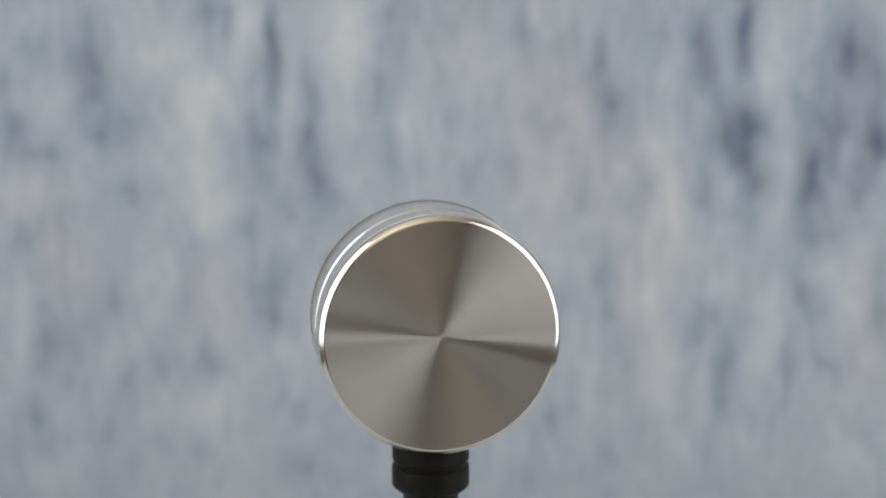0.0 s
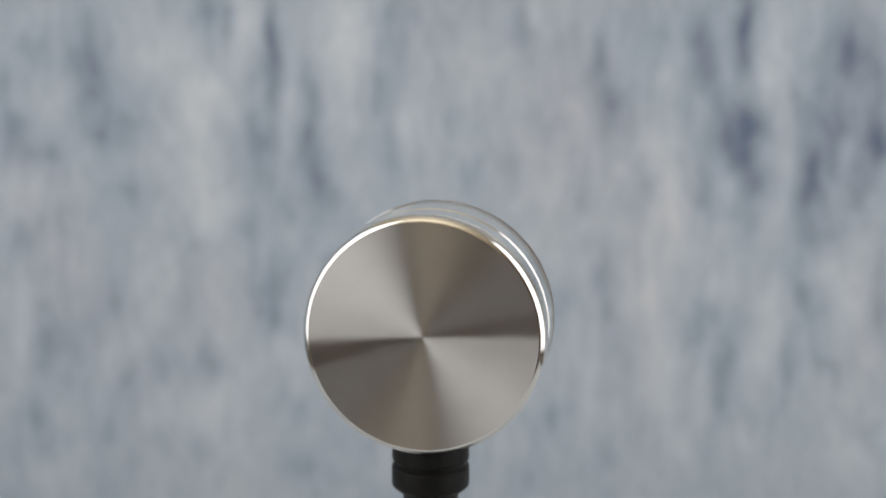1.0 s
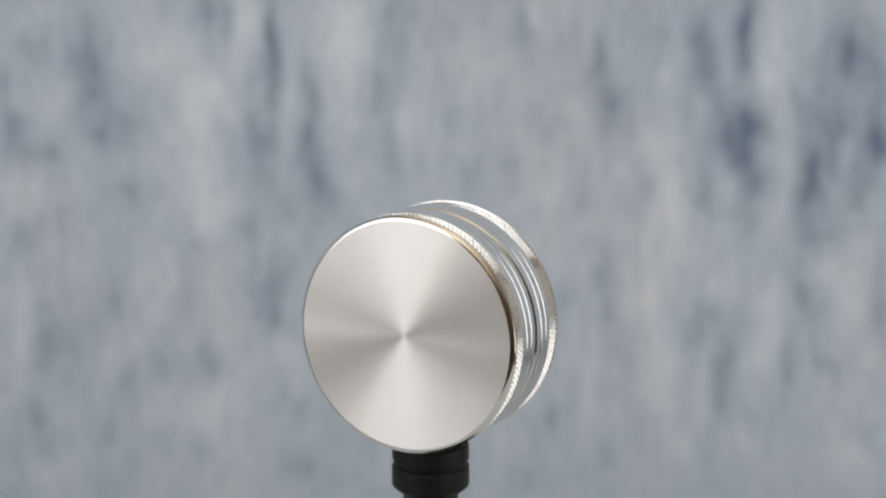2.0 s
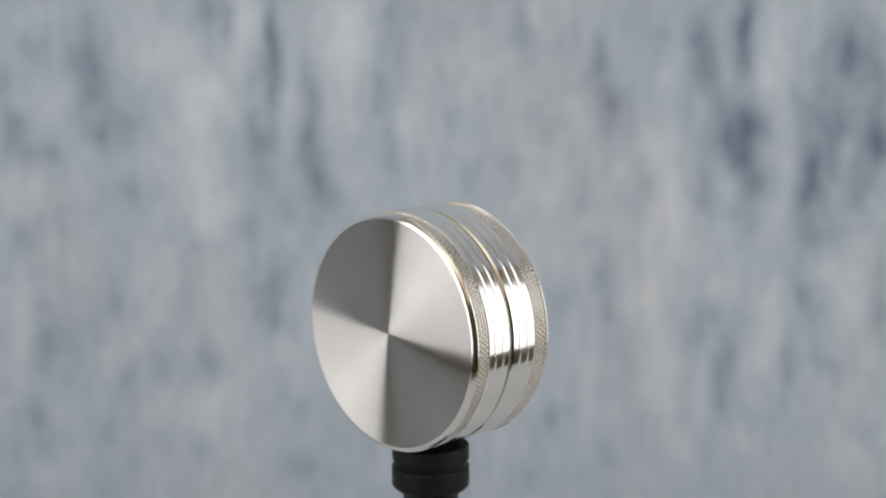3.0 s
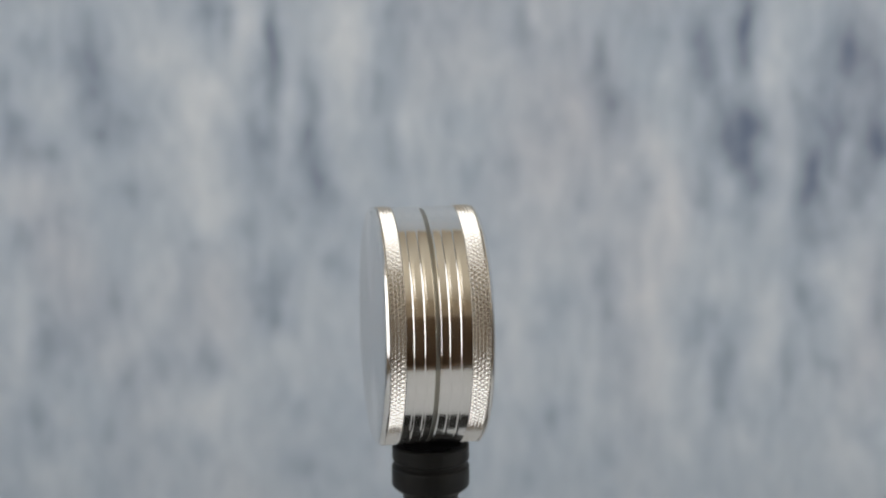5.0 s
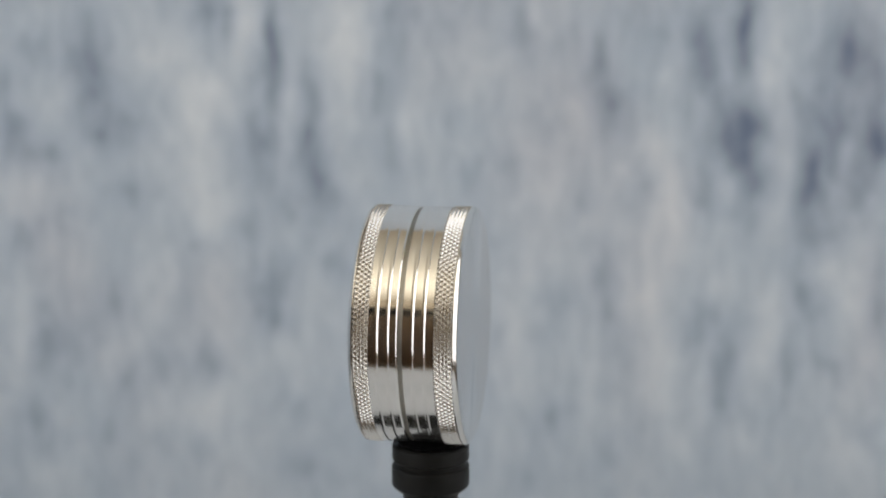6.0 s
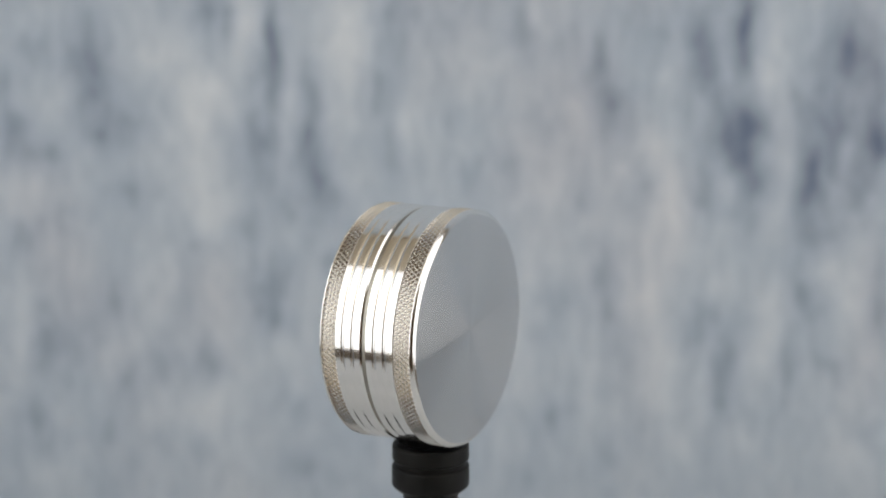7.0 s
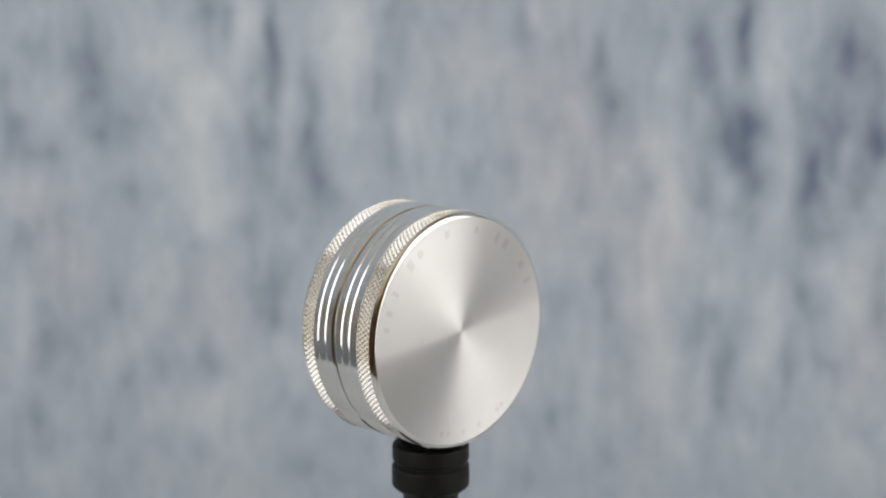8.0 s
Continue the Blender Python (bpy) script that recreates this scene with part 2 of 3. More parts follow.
def dyed_muslin():
    """Crumple-dyed photographer's muslin: streaky slate blue and pale grey, with single dye marks."""
    n = Nodes("crumple_dyed_muslin")
    tc = n.add("ShaderNodeTexCoord")
    # the dye edges wander
    wander = n.add("ShaderNodeTexNoise")
    wander.inputs["Scale"].default_value = 38.0
    wander.inputs["Detail"].default_value = 3.0
    n.link(tc.outputs["Object"], wander.inputs["Vector"])
    centred = n.add("ShaderNodeVectorMath", operation="SUBTRACT")
    n.link(wander.outputs["Color"], centred.inputs[0])
    centred.inputs[1].default_value = (0.5, 0.5, 0.5)
    scaled = n.add("ShaderNodeVectorMath", operation="MULTIPLY")
    n.link(centred.outputs[0], scaled.inputs[0])
    scaled.inputs[1].default_value = (0.008, 0.0, 0.016)
    moved = n.add("ShaderNodeVectorMath", operation="ADD")
    n.link(tc.outputs["Object"], moved.inputs[0])
    n.link(scaled.outputs[0], moved.inputs[1])

    def marks(*lists):
        """Soft-edged oval marks, added up."""
        total = None
        for x, z, w, h, depth in itertools.chain(*lists):
            mp = n.add("ShaderNodeMapping")
            mp.vector_type = "TEXTURE"
            mp.inputs["Location"].default_value = (x / 100, 0.0, z / 100)
            mp.inputs["Scale"].default_value = (w * 0.023, 1000.0, h * 0.023)
            n.link(moved.outputs[0], mp.inputs["Vector"])
            g = n.add("ShaderNodeTexGradient")
            g.gradient_type = "QUADRATIC_SPHERE"
            n.link(mp.outputs[0], g.inputs["Vector"])
            add = n.add("ShaderNodeMath", operation="MULTIPLY_ADD")
            n.link(g.outputs["Fac"], add.inputs[0])
            add.inputs[1].default_value = depth
            if total is None:
                add.inputs[2].default_value = 0.0
            else:
                n.link(total, add.inputs[2])
            total = add.outputs[0]
        return total

    def spread(scale, sx, sz, offset, detail):
        mp = n.add("ShaderNodeMapping")
        mp.inputs["Scale"].default_value = (sx, sx, sz)
        mp.inputs["Location"].default_value = offset
        n.link(moved.outputs[0], mp.inputs["Vector"])
        return n.noise(mp.outputs[0], scale, detail, 0.55, 0.4)

    streak = spread(34.0, 1.0, 0.33, (0.3, 0.1, 0.7), 3.0)
    cloud = spread(17.0, 1.0, 0.7, (1.3, 0.4, 0.2), 2.0)
    fine = spread(80.0, 1.0, 0.45, (2.2, 0.9, 1.7), 3.0)
    level = n.math("ADD", n.math("MULTIPLY", streak, 0.36), n.math("MULTIPLY", cloud, 0.30))
    level = n.math("ADD", level, n.math("MULTIPLY", fine, 0.34))
    thread = spread(190.0, 1.0, 0.35, (7.2, 1.9, 0.7), 2.0)
    level = n.math("ADD", n.math("MULTIPLY", n.math("SUBTRACT", level, 0.5), 0.8), 0.565)
    level = n.math("ADD", level, n.math("MULTIPLY", n.math("SUBTRACT", thread, 0.5), 0.5))
    dark = marks(DUSKY_STREAKS, DUSKY_SMUDGES, SLATE_STREAKS, BROAD_WASH, LOW_SMUDGES, LOW_STREAKS)
    pale = marks(PALE_STREAKS, PALE_CLOUDS, LOW_PALE, LOW_CLOUDS)
    level = n.math("SUBTRACT", level, n.math("MULTIPLY", dark, 0.46))
    level = n.math("ADD", level, n.math("MULTIPLY", pale, 0.33))
    tone = n.ramp(level, [(0.03, (0.17, 0.21, 0.295)), (0.48, (0.452, 0.527, 0.618)), (0.97, (0.73, 0.78, 0.835))])
    # a faint warm cast in places
    warm = spread(11.0, 1.0, 0.6, (4.1, 2.0, 3.3), 1.0)
    mix = n.add("ShaderNodeMix", data_type="RGBA", blend_type="MULTIPLY")
    n.link(n.range(warm, 0.45, 0.7, 0.0, 0.7), mix.inputs["Factor"])
    n.link(tone, mix.inputs["A"])
    mix.inputs["B"].default_value = (1.05, 0.975, 0.95, 1)
    weave = n.noise(n.coords(), 2500.0, 2.0)
    n.set(Base_Color=mix.outputs["Result"], Roughness=0.95)
    n.bsdf.inputs["Specular IOR Level"].default_value = 0.1
    n.bump(weave, 0.3, 0.0003)
    return n.mat


def plaster(name, low, high):
    n = Nodes(name)
    big = n.noise(n.coords(), 1.6, 4.0)
    fine = n.noise(n.coords(), 90.0, 3.0)
    n.set(Base_Color=n.ramp(big, [(0.3, low), (0.7, high)]), Roughness=0.85)
    n.bump(fine, 0.2, 0.001)
    return n.mat


def boards():
    n = Nodes("brown_wood")
    grain = n.noise(n.coords((1, 12, 12)), 3.0, 5.0, 0.6, 0.5)
    n.set(Base_Color=n.ramp(grain, [(0.3, (0.20, 0.135, 0.085)), (0.7, (0.34, 0.235, 0.155))]), Roughness=0.5)
    n.bump(grain, 0.15, 0.002)
    return n.mat


def diffuser_cloth():
    n = Nodes("lit_white_diffuser")
    weave = n.noise(n.coords(), 3.0, 2.0)
    # brightest before the flash tube, weaker towards the rim
    tc = n.add("ShaderNodeTexCoord")
    out = n.add("ShaderNodeVectorMath", operation="LENGTH")
    n.link(tc.outputs["Object"], out.inputs[0])
    spot = n.range(out.outputs["Value"], 0.05, 0.55, 1.3, 0.72)
    n.set(Base_Color=(0.8, 0.8, 0.8), Roughness=0.9, Emission_Color=(1.0, 0.98, 0.96),
          Emission_Strength=n.math("MULTIPLY", spot, n.range(weave, 0.3, 0.7, SOFTBOX_POWER * 0.95, SOFTBOX_POWER * 1.05)))
    return n.mat


def black_fabric():
    n = Nodes("black_nylon")
    weave = n.noise(n.coords(), 400.0, 2.0)
    n.set(Base_Color=n.ramp(weave, [(0.3, (0.012, 0.012, 0.012)), (0.7, (0.022, 0.022, 0.022))]), Roughness=0.8)
    return n.mat


POLISHED, KNURLED, SEAM = polished_metal(), knurled_metal(), seam_metal()
TURNED = turned_face_metal("lathe_turned_aluminium", 0.282, 0.81)
ETCHED = turned_face_metal("etched_aluminium", 0.291, 0.79, 0.88)
BLACK, PUTTY, MUSLIN = black_plastic(), putty_black(), dyed_muslin()
WALL, CEILING, WOOD = plaster("tan_wall_paint", (0.56, 0.475, 0.355), (0.62, 0.53, 0.405)), plaster("cream_ceiling_paint", (0.74, 0.675, 0.54), (0.80, 0.73, 0.60)), boards()
GLOW, NYLON = diffuser_cloth(), black_fabric()


# ---- mesh helpers ----
def part(name, bm, material, parent=None, label=""):
    me = bpy.data.meshes.new(name)
    bmesh.ops.recalc_face_normals(bm, faces=bm.faces)
    bm.to_mesh(me)
    bm.free()
    me.materials.append(material)
    ob = new(name, me)
    ob.parent = parent
    return tagged(ob, label)


def smooth(ob):
    ob.data.polygons.foreach_set("use_smooth", [True] * len(ob.data.polygons))
    return ob


def box(bm, x0, x1, y0, y1, z0, z1, bevel=0.0):
    made = bmesh.ops.create_cube(bm, size=1.0, matrix=Matrix.Translation(((x0 + x1) / 2, (y0 + y1) / 2, (z0 + z1) / 2))
                                 @ Matrix.Diagonal((x1 - x0, y1 - y0, z1 - z0, 1)))
    if bevel:
        edges = list({e for v in made["verts"] for e in v.link_edges})
        bmesh.ops.bevel(bm, geom=edges, offset=bevel, segments=2, affect="EDGES")
    return bm


def lathe(runs, steps=288):
    """Turned about local z. Each run is a list of (radius, height); where one run ends and the next begins the corner stays crisp."""
    bm = bmesh.new()
    last, last_at = None, None
    for run in runs:
        rings = []
        for k, (r, z) in enumerate(run):
            if k == 0 and last_at and math.dist(last_at, (r, z)) < 1e-7:
                rings.append(last)
            elif r < 1e-7:
                rings.append([bm.verts.new((0, 0, z))])
            else:
                rings.append([bm.verts.new((r * math.cos(2 * math.pi * i / steps), r * math.sin(2 * math.pi * i / steps), z)) for i in range(steps)])
        for a, b in zip(rings, rings[1:]):
            for i in range(steps):
                j = (i + 1) % steps
                if len(a) == 1:
                    bm.faces.new((a[0], b[i], b[j]))
                elif len(b) == 1:
                    bm.faces.new((a[i], b[0], a[j]))
                else:
                    bm.faces.new((a[i], b[i], b[j], a[j]))
        if rings[0] is last and len(last) > 1:
            for i in range(steps):
                bm.edges.get((last[i], last[(i + 1) % steps])).smooth = False
        last, last_at = rings[-1], run[-1]
    return bm


def arc(cr, cz, r, a0, a1, n=5):
    return [(cr + r * math.cos(radians(a0 + (a1 - a0) * i / n)), cz + r * math.sin(radians(a0 + (a1 - a0) * i / n))) for i in range(n + 1)]


# ---- the room ----
def room():
    def slab(name, *dims, material=WALL, label=""):
        bm = box(bmesh.new(), *dims)
        return tagged(part(name, bm, material), label, kind="structure")
    slab("floor", -1.6, 1.6, -2.1, 0.7, -0.1, 0.0, material=WOOD, label="brown wooden floor of the room")
    slab("wall_back", -1.6, 1.6, 0.6, 0.7, 0.0, 2.4, label="tan painted wall behind the backdrop")
    slab("wall_front", -1.6, 1.6, -2.1, -2.0, 0.0, 2.4, label="tan painted wall of the room")
    slab("wall_left", -1.6, -1.5, -2.0, 0.6, 0.0, 2.4, label="tan painted wall of the room")
    slab("wall_right", 1.5, 1.6, -2.0, 0.6, 0.0, 2.4, label="tan painted wall of the room")
    slab("wainscot", -1.5, 1.5, -2.0, -1.975, 0.0, 1.72, material=WOOD, label="brown wooden panelling along the wall")
    slab("ceiling", -1.6, 1.6, -2.1, 0.7, 2.4, 2.5, material=CEILING, label="cream painted ceiling")


def backdrop():
    """Hanging muslin, gently rippled. Its two unseen ends are drawn forward round the table, one further than the
    other, to give the grinder's faces grey to reflect.
    """
    nx, nz = 220, 78
    half, bend = 0.38, 0.3
    bm = bmesh.new()
    for side in (0.0, 0.002):
        grid = []
        for k in range(nz + 1):
            z = -0.73 + 1.88 * k / nz
            row = []
            for i in range(nx + 1):
                u = -0.91 + 1.69 * i / nx
                ripple = 0.0035 * noise.noise((u * 9, z * 1.2, 3.1)) + 0.0015 * noise.noise((u * 30, z * 4, 8.4)) + side
                # straight across the middle, both ends drawn forward in a quarter bend
                a = min(max(0.0, abs(u) - half) / bend, math.pi / 2)
                past = max(0.0, abs(u) - half - bend * math.pi / 2)
                x = math.copysign(min(abs(u), half) + (bend + ripple) * math.sin(a), u)
                y = 0.40 - bend + (bend + ripple) * math.cos(a) - past
                row.append(bm.verts.new((x, y, z)))
            grid.append(row)
        for k in range(nz):
            for i in range(nx):
                q = (grid[k][i], grid[k][i + 1], grid[k + 1][i + 1], grid[k + 1][i])
                bm.faces.new(q if side == 0.0 else q[::-1])
    ob = smooth(part("backdrop", bm, MUSLIN))
    ob.location = (0, 0, TABLE)
    tagged(ob, "slate blue and pale grey crumple-dyed muslin hanging backdrop", "backdrop", kind="structure")


def table():
    t = tagged(new("table"), "plain brown wooden table under a pale cloth", "table")
    part("tabletop", box(bmesh.new(), -0.475, 0.475, -0.405, 0.348, TABLE - 0.035, TABLE - 0.003, 0.004), WOOD, t)
    for x in (-0.43, 0.43):
        for y in (-0.35, 0.30):
            part("leg", box(bmesh.new(), x - 0.025, x + 0.025, y - 0.025, y + 0.025, 0.0, TABLE - 0.035, 0.003), WOOD, t)
    bm = bmesh.new()
    box(bm, -0.48, 0.48, -0.41, 0.35, TABLE - 0.003, TABLE, 0.001)
    n = Nodes("pale_table_cloth")
    weave = n.noise(n.coords(), 900.0, 2.0)
    blot = n.noise(n.coords(), 9.0, 3.0)
    n.set(Base_Color=n.ramp(blot, [(0.3, (0.47, 0.49, 0.51)), (0.7, (0.56, 0.58, 0.60))]), Roughness=0.9)
    n.bump(weave, 0.3, 0.0004)
    tagged(part("table_cloth", bm, n.mat), "pale grey cloth lying flat on the table", "cloth")


def softbox(angle, w, h, mid):
    """Rectangular softbox on a stand, its lit face towards the grinder."""
    away = 0.62
    lamp = tagged(new("softbox"), "black softbox with lit white diffuser on a stand", "studio light", group="softboxes beside the table")
    # local: the lit face looks along -y
    part("diffuser", box(bmesh.new(), -w, w, 0.0, 0.006, -h, h, 0.002), GLOW, lamp, "glowing white diffuser cloth")
    bm = bmesh.new()
    ring = []
    for s, y in ((1.0, 0.0065), (1.0, 0.04), (0.3, 0.24), (0.3, 0.30)):
        ring.append([bm.verts.new((s * (w + 0.006) * a, y, s * (h + 0.006) * b)) for a, b in ((-1, -1), (1, -1), (1, 1), (-1, 1))])
    for a, b in zip(ring, ring[1:]):
        for i in range(4):
            bm.faces.new((a[i], a[(i + 1) % 4], b[(i + 1) % 4], b[i]))
    bm.faces.new(ring[-1])
    bm.faces.new(ring[0][::-1])
    part("housing", bm, NYLON, lamp)
    for x0, x1, z0, z1 in ((-w - 0.008, w + 0.008, h, h + 0.008), (-w - 0.008, w + 0.008, -h - 0.008, -h),
                           (-w - 0.008, -w, -h, h), (w, w + 0.008, -h, h)):
        part("lip", box(bmesh.new(), x0, x1, -0.012, 0.006, z0, z1), NYLON, lamp)
    pole = lathe([[(0.0, -mid + 0.02), (0.014, -mid + 0.02), (0.014, 0.0), (0.0, 0.0)]], 20)
    ob = part("pole", pole, BLACK, lamp)
    ob.location = (0, 0.27, 0)
    foot = lathe([[(0.0, -mid), (0.2, -mid), (0.2, -mid + 0.012), (0.05, -mid + 0.03), (0.0, -mid + 0.03)]], 32)
    ob = part("foot", foot, BLACK, lamp)
    ob.location = (0, 0.27, 0)
    a = radians(angle)
    lamp.matrix_basis = pose(away * math.sin(a), -away * math.cos(a), mid, 0, 0, -180 + angle)
    return lamp


def fill_uplighter():
    """An added uplighter, unseen behind the camera, that fills the ceiling with warm light."""
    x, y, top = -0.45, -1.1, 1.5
    lamp = tagged(new("fill_uplighter"), "added black uplighter, out of view, filling the ceiling with warm light", "lamp")
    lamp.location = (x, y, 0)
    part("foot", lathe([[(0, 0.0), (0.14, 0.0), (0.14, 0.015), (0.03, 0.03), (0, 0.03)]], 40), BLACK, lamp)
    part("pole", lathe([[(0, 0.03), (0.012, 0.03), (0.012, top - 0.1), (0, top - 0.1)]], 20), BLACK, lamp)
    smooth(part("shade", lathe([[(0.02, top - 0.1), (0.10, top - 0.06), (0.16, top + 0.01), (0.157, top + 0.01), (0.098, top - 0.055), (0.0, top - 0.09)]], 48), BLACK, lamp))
    bulb = new("fill_uplight_bulb", FILL_UPLIGHT)
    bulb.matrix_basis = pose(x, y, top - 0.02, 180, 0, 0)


room()
backdrop()
table()
softbox(68.5, 0.31, 0.50, AXLE + 0.30)
softbox(-60.5, 0.31, 0.475, AXLE + 0.305)
fill_uplighter()


# ---- the grinder ----
MM = 0.001
RIM, BAND = 31.6, 31.48


def mm(run):
    return [(r * MM, z * MM) for r, z in run]


def groove(z, w=0.5, d=0.13):
    """Runs of a round-bottomed turned groove about z, from the upper lip down."""
    run = [(BAND - d * (1 - abs(k / 6) ** 1.7), z - w * k / 6) for k in range(-6, 7)]
    return [run]


def turned_side(knurl_edge, grooves, seam_edge, face_z, s):
    """Runs from the face's rim to the seam. s is +1 for the lid and -1 for the body."""
    runs = [[(30.25, face_z), (30.55, face_z - 0.10 * s), (30.9, face_z - 0.30 * s), (31.2, face_z - 0.55 * s), (31.42, face_z - 0.82 * s), (RIM, face_z - 1.0 * s)],
            [(RIM, face_z - 1.0 * s), (RIM, face_z - 1.2 * s)],
            [(RIM, face_z - 1.2 * s), (31.0, face_z - 1.35 * s)],
            [(31.0, face_z - 1.35 * s), (31.0, knurl_edge)],
            [(31.0, knurl_edge), (BAND, knurl_edge - 0.05 * s)]]
    z = knurl_edge - 0.05 * s
    for g in grooves:
        runs.append([(BAND, z), (BAND, g + 0.5 * s)])
        cut = groove(g)
        runs += cut if s > 0 else [[(r, 2 * g - q) for r, q in run] for run in cut]
        z = g - 0.5 * s
    runs.append([(BAND, z), (BAND, seam_edge + 0.38 * s)])
    runs.append([(BAND, seam_edge + 0.38 * s), (BAND - 0.4, seam_edge)])
    runs.append([(BAND - 0.4, seam_edge), (29.0, seam_edge)])
    return [mm(r) for r in runs]


def knurl(z0, z1, count=148, pitch=1.85):
    """Diamond knurling: two crossing sets of cut teeth leave cut-off pyramids."""
    fine = 8
    steps = count * fine
    lo, tall = min(z0, z1), abs(z1 - z0)
    nz = round(tall / (pitch / fine))

    def tooth(v):
        f = v - math.floor(v)
        return 1 - 2 * min(f, 1 - f)

    def height(i, k):
        return min(tooth((i + k) / fine), tooth((i - k) / fine), 0.75)
    verts, faces = [], []
    for k in range(nz + 1):
        edge = 0.0 if k in (0, nz) else 1.0
        for i in range(steps):
            r = (31.1 + edge * 0.64 * height(i, k)) * MM
            a = 2 * math.pi * i / steps
            verts.append((r * math.cos(a), r * math.sin(a), (lo + tall * k / nz) * MM))
    # each cell is split along the crease that runs through it
    for k in range(nz):
        for i in range(steps):
            j = (i + 1) % steps
            p, q, t, u = k * steps + i, k * steps + j, (k + 1) * steps + j, (k + 1) * steps + i
            mid = height(i + 0.5, k + 0.5)
            rising = abs(mid - (height(i, k) + height(i + 1, k + 1)) / 2)
            falling = abs(mid - (height(i + 1, k) + height(i, k + 1)) / 2)
            faces += [(p, q, t), (p, t, u)] if rising <= falling else [(p, q, u), (q, t, u)]
    me = bpy.data.meshes.new("knurl_band")
    me.from_pydata(verts, [], faces)
    me.materials.append(KNURLED)
    return me


def etched_mark(w, h, place):
    """One unreadable etched character, as a plain bar with cut corners."""
    bm = bmesh.new()
    c, t = min(w, h) * 0.35, 0.012
    low, high = [], []
    for x, y in ((-w + c, -h), (w, -h), (w, h - c), (w - c, h), (-w, h), (-w, -h + c)):
        low.append(bm.verts.new((x * MM, y * MM, 0.0)))
        high.append(bm.verts.new((x * MM, y * MM, t * MM)))
    bm.faces.new(low[::-1])
    bm.faces.new(high)
    for k in range(6):
        bm.faces.new((low[k], low[(k + 1) % 6], high[(k + 1) % 6], high[k]))
    bm.transform(place)
    return bm


def grinder():
    g = tagged(new("herb_grinder"), "two-piece round silver aluminium grinder standing on edge", "grinder")
    g.location = (0, 0, AXLE - RIM * MM)
    turn = pose(0, 0, RIM * MM, 90, 0, 0)

    def hang(ob):
        ob.matrix_basis = turn
        return smooth(ob)
    top, foot = 15.88, -12.12
    lid = hang(part("lid", lathe(turned_side(10.5, (8.35, 5.55), 2.98, top, 1)), POLISHED, g, "polished aluminium lid with turned grooves"))
    body = hang(part("body", lathe(turned_side(-6.1, (-3.6, -0.7), 2.05, foot, -1)), POLISHED, g, "polished aluminium lower half with turned grooves"))
    rings = [(r, top) for r in (0.0, 0.3, 2.0, 6.0, 12.0, 18.0, 24.0, 30.25)]
    smooth(part("lid_face", lathe([mm(rings)]), TURNED, lid, "lathe-turned flat top with radial sheen"))
    smooth(part("base_face", lathe([mm([(r, foot) for r, _ in rings])]), TURNED, body, "lathe-turned flat base with etched marks"))
    band = new("knurl_band", knurl(10.55, 14.5))
    tagged(band, "diamond-knurled grip band").parent = lid
    band = new("knurl_band", knurl(-6.15, -10.75))
    tagged(band, "diamond-knurled grip band").parent = body
    smooth(part("seam_ring", lathe([mm([(30.95, 3.05), (30.95, 1.98)])]), SEAM, body, "dark recessed joint between the halves"))
    # etched characters round the base's edge, too worn to read, and a few small ones opposite
    rnd = random.Random(4)
    big = [-80, -71, -60, -42, -33, -11, 12, 30, 38, 57, 68]
    small = [146, 150, 166, 178, 190, 195]
    for a in big + small:
        w, h, r = (rnd.uniform(0.5, 1.15), rnd.uniform(0.9, 1.6), 26.9) if a in big else (rnd.uniform(0.4, 0.8), 0.7, 27.4)
        place = pose(0, 0, (foot - 0.012) * MM, 0, 0, a) @ pose(0, r * MM, 0)
        part("etched_mark", etched_mark(w, h, place), ETCHED, body)
    return g


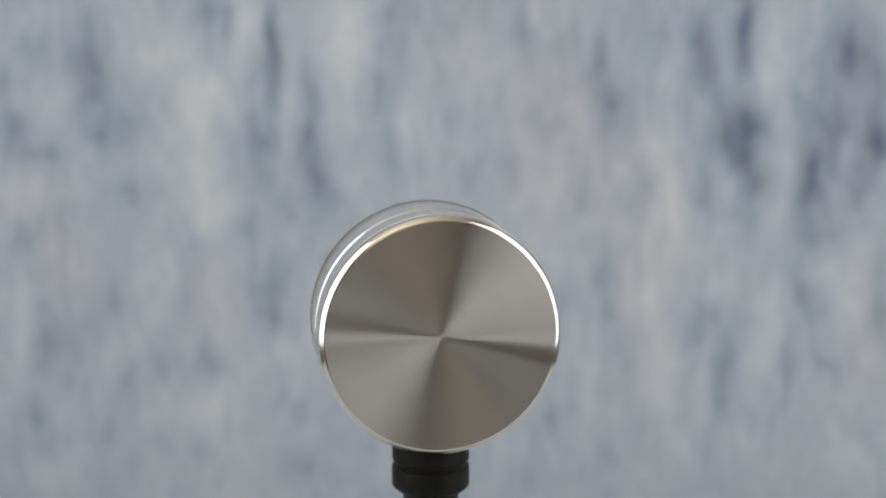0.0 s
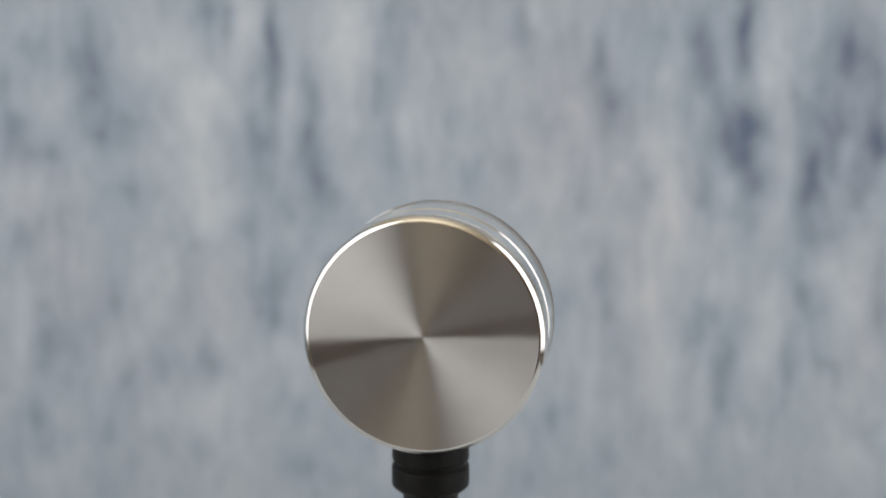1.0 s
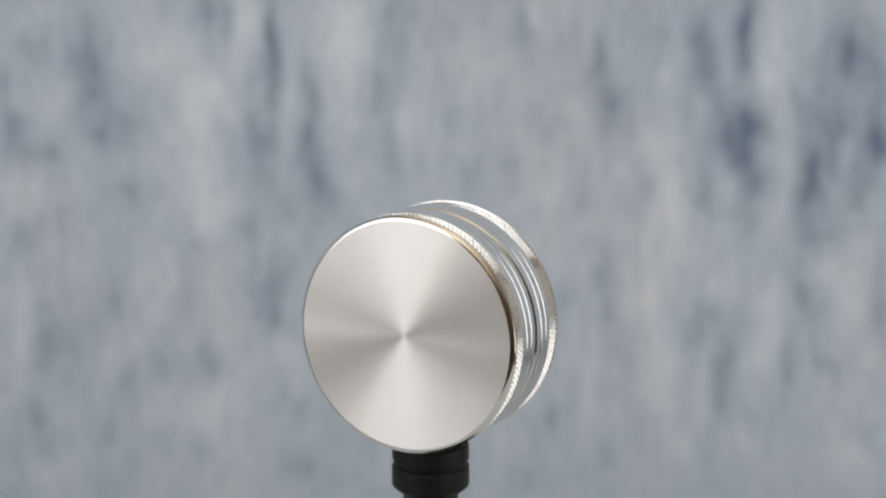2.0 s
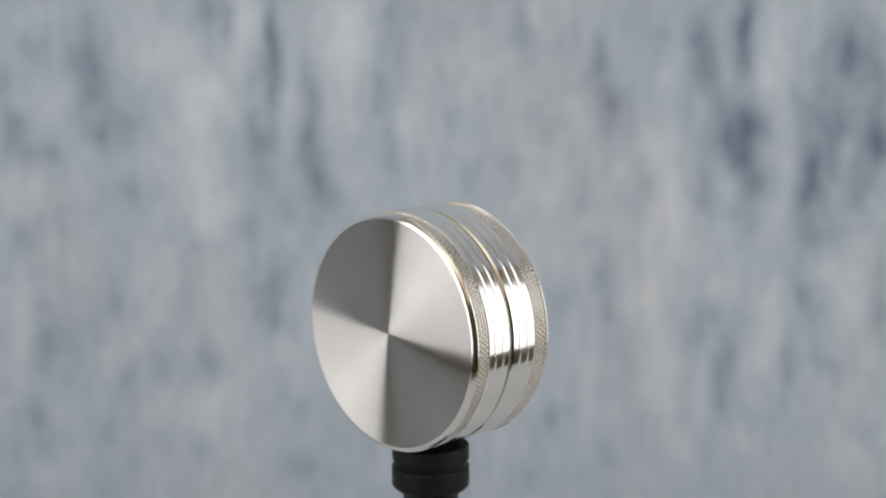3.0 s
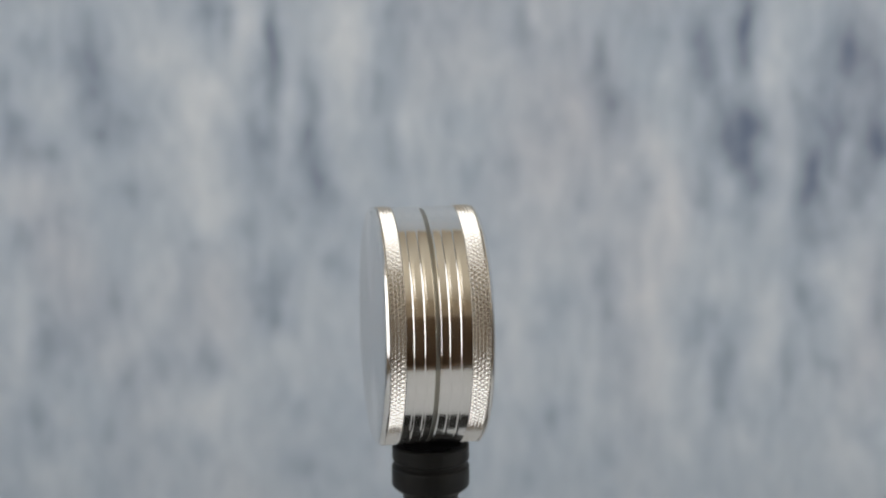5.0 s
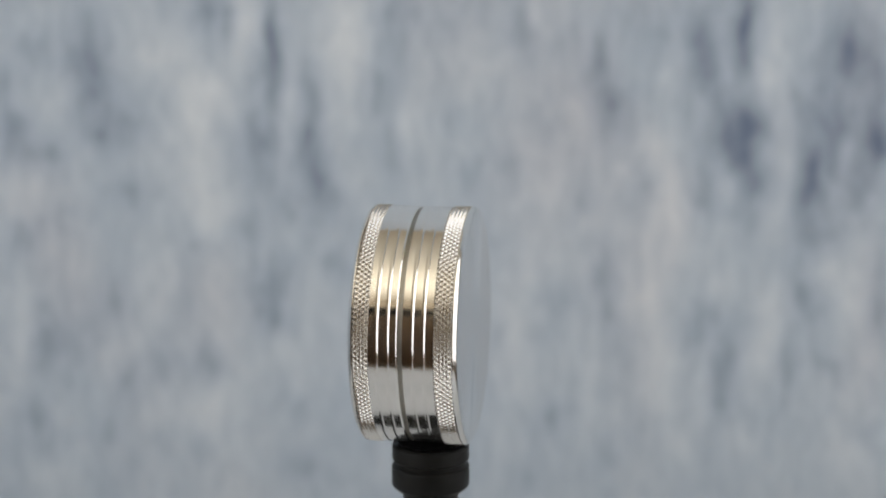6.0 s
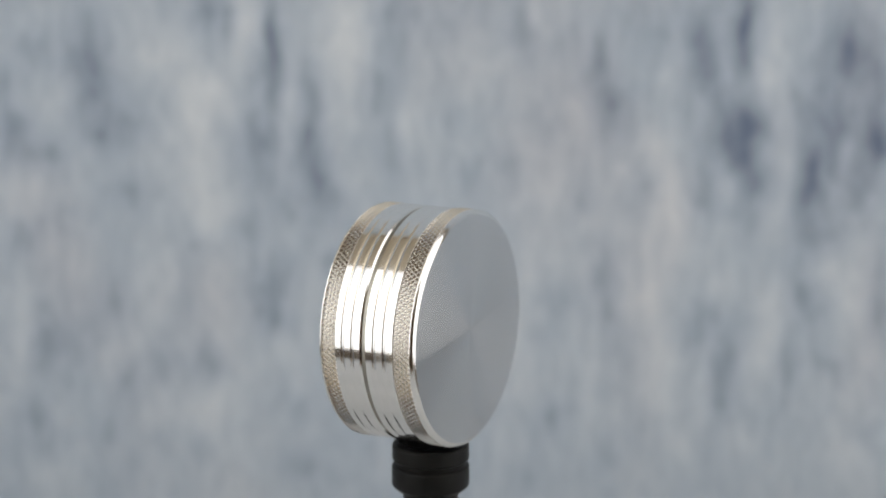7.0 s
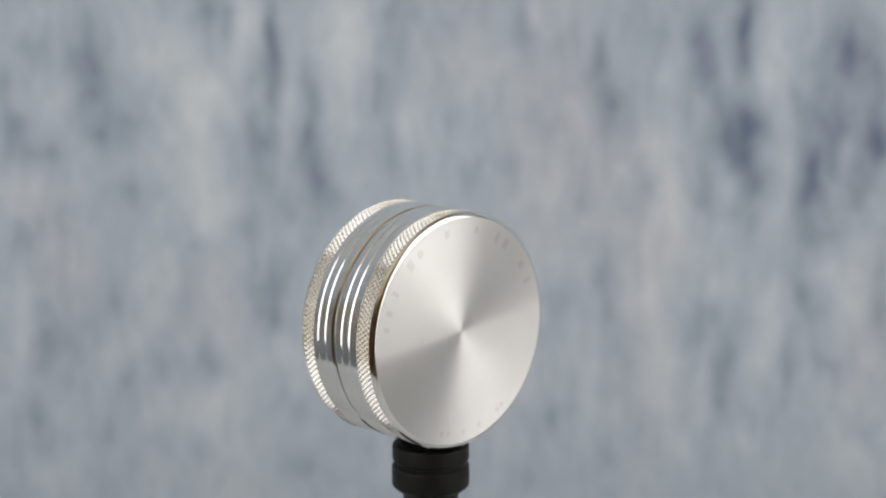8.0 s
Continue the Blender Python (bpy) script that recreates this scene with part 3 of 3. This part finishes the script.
def post():
    """The black turned post of the turntable; heights count from the grinder's axis down."""
    p = tagged(new("display_post"), "matt black turned post of a small turntable", "post")
    p.location = (0, 0, TABLE)
    up = 0.24

    def z(v):
        return up - v * MM
    head = [[(0, 33.1), (9.9, 33.1)], [(9.9, 33.1), (10.25, 33.25), (10.4, 33.6)], [(10.4, 33.6), (10.4, 36.9), (10.3, 37.2)],
            [(10.3, 37.2), (9.35, 37.9)], [(9.35, 37.9), (9.35, 38.7)], [(9.35, 38.7), (10.3, 39.1), (10.5, 39.4)],
            [(10.5, 39.4), (10.5, 44.3), (10.3, 44.7)], [(10.3, 44.7), (8.7, 46.1)], [(8.7, 46.1), (7.5, 46.3)]]
    head = [[(r * MM, z(v)) for r, v in run] for run in head]
    smooth(part("head", lathe(head, 96), BLACK, p, "ringed black head with a groove"))
    smooth(part("neck", lathe([[(7.5 * MM, z(46.2)), (7.5 * MM, 0.03)]], 64), BLACK, p))
    smooth(part("foot", lathe([[(0, 0.03), (0.052, 0.03)], [(0.052, 0.03), (0.055, 0.027), (0.055, 0.0)], [(0.055, 0.0), (0, 0)]], 96), BLACK, p, "round black turntable base"))
    # a pressed lump of putty that holds the grinder on the head
    bm = bmesh.new()
    bmesh.ops.create_icosphere(bm, subdivisions=4, radius=1.0)
    for v in bm.verts:
        d = v.co.normalized()
        k = 1 + 0.16 * noise.noise(d * 3.0)
        v.co = Vector((d.x * 0.0074 * k, d.y * 0.0086 * k, d.z * 0.0021 * k))
    lump = smooth(part("putty", bm, PUTTY, p, "lump of black putty under the grinder"))
    lump.location = (0, 0, z(32.6))
    return p


GRINDER = grinder()
POST = post()


# ---- the turning ----
def motions():
    """Grinder and post turn together, evenly, about the post's axis."""
    turned, stood = [], []
    for k in range(17):
        t = k * 0.5
        a = -(-8.89 + 18.128 * t)
        turned.append((t, pose(0, 0, AXLE - RIM * MM, 0, 0, a) @ pose(0.48 * MM, 0, 0)))
        stood.append((t, pose(0, 0, TABLE, 0, 0, a)))
    walk(GRINDER, turned)
    walk(POST, stood)


motions()
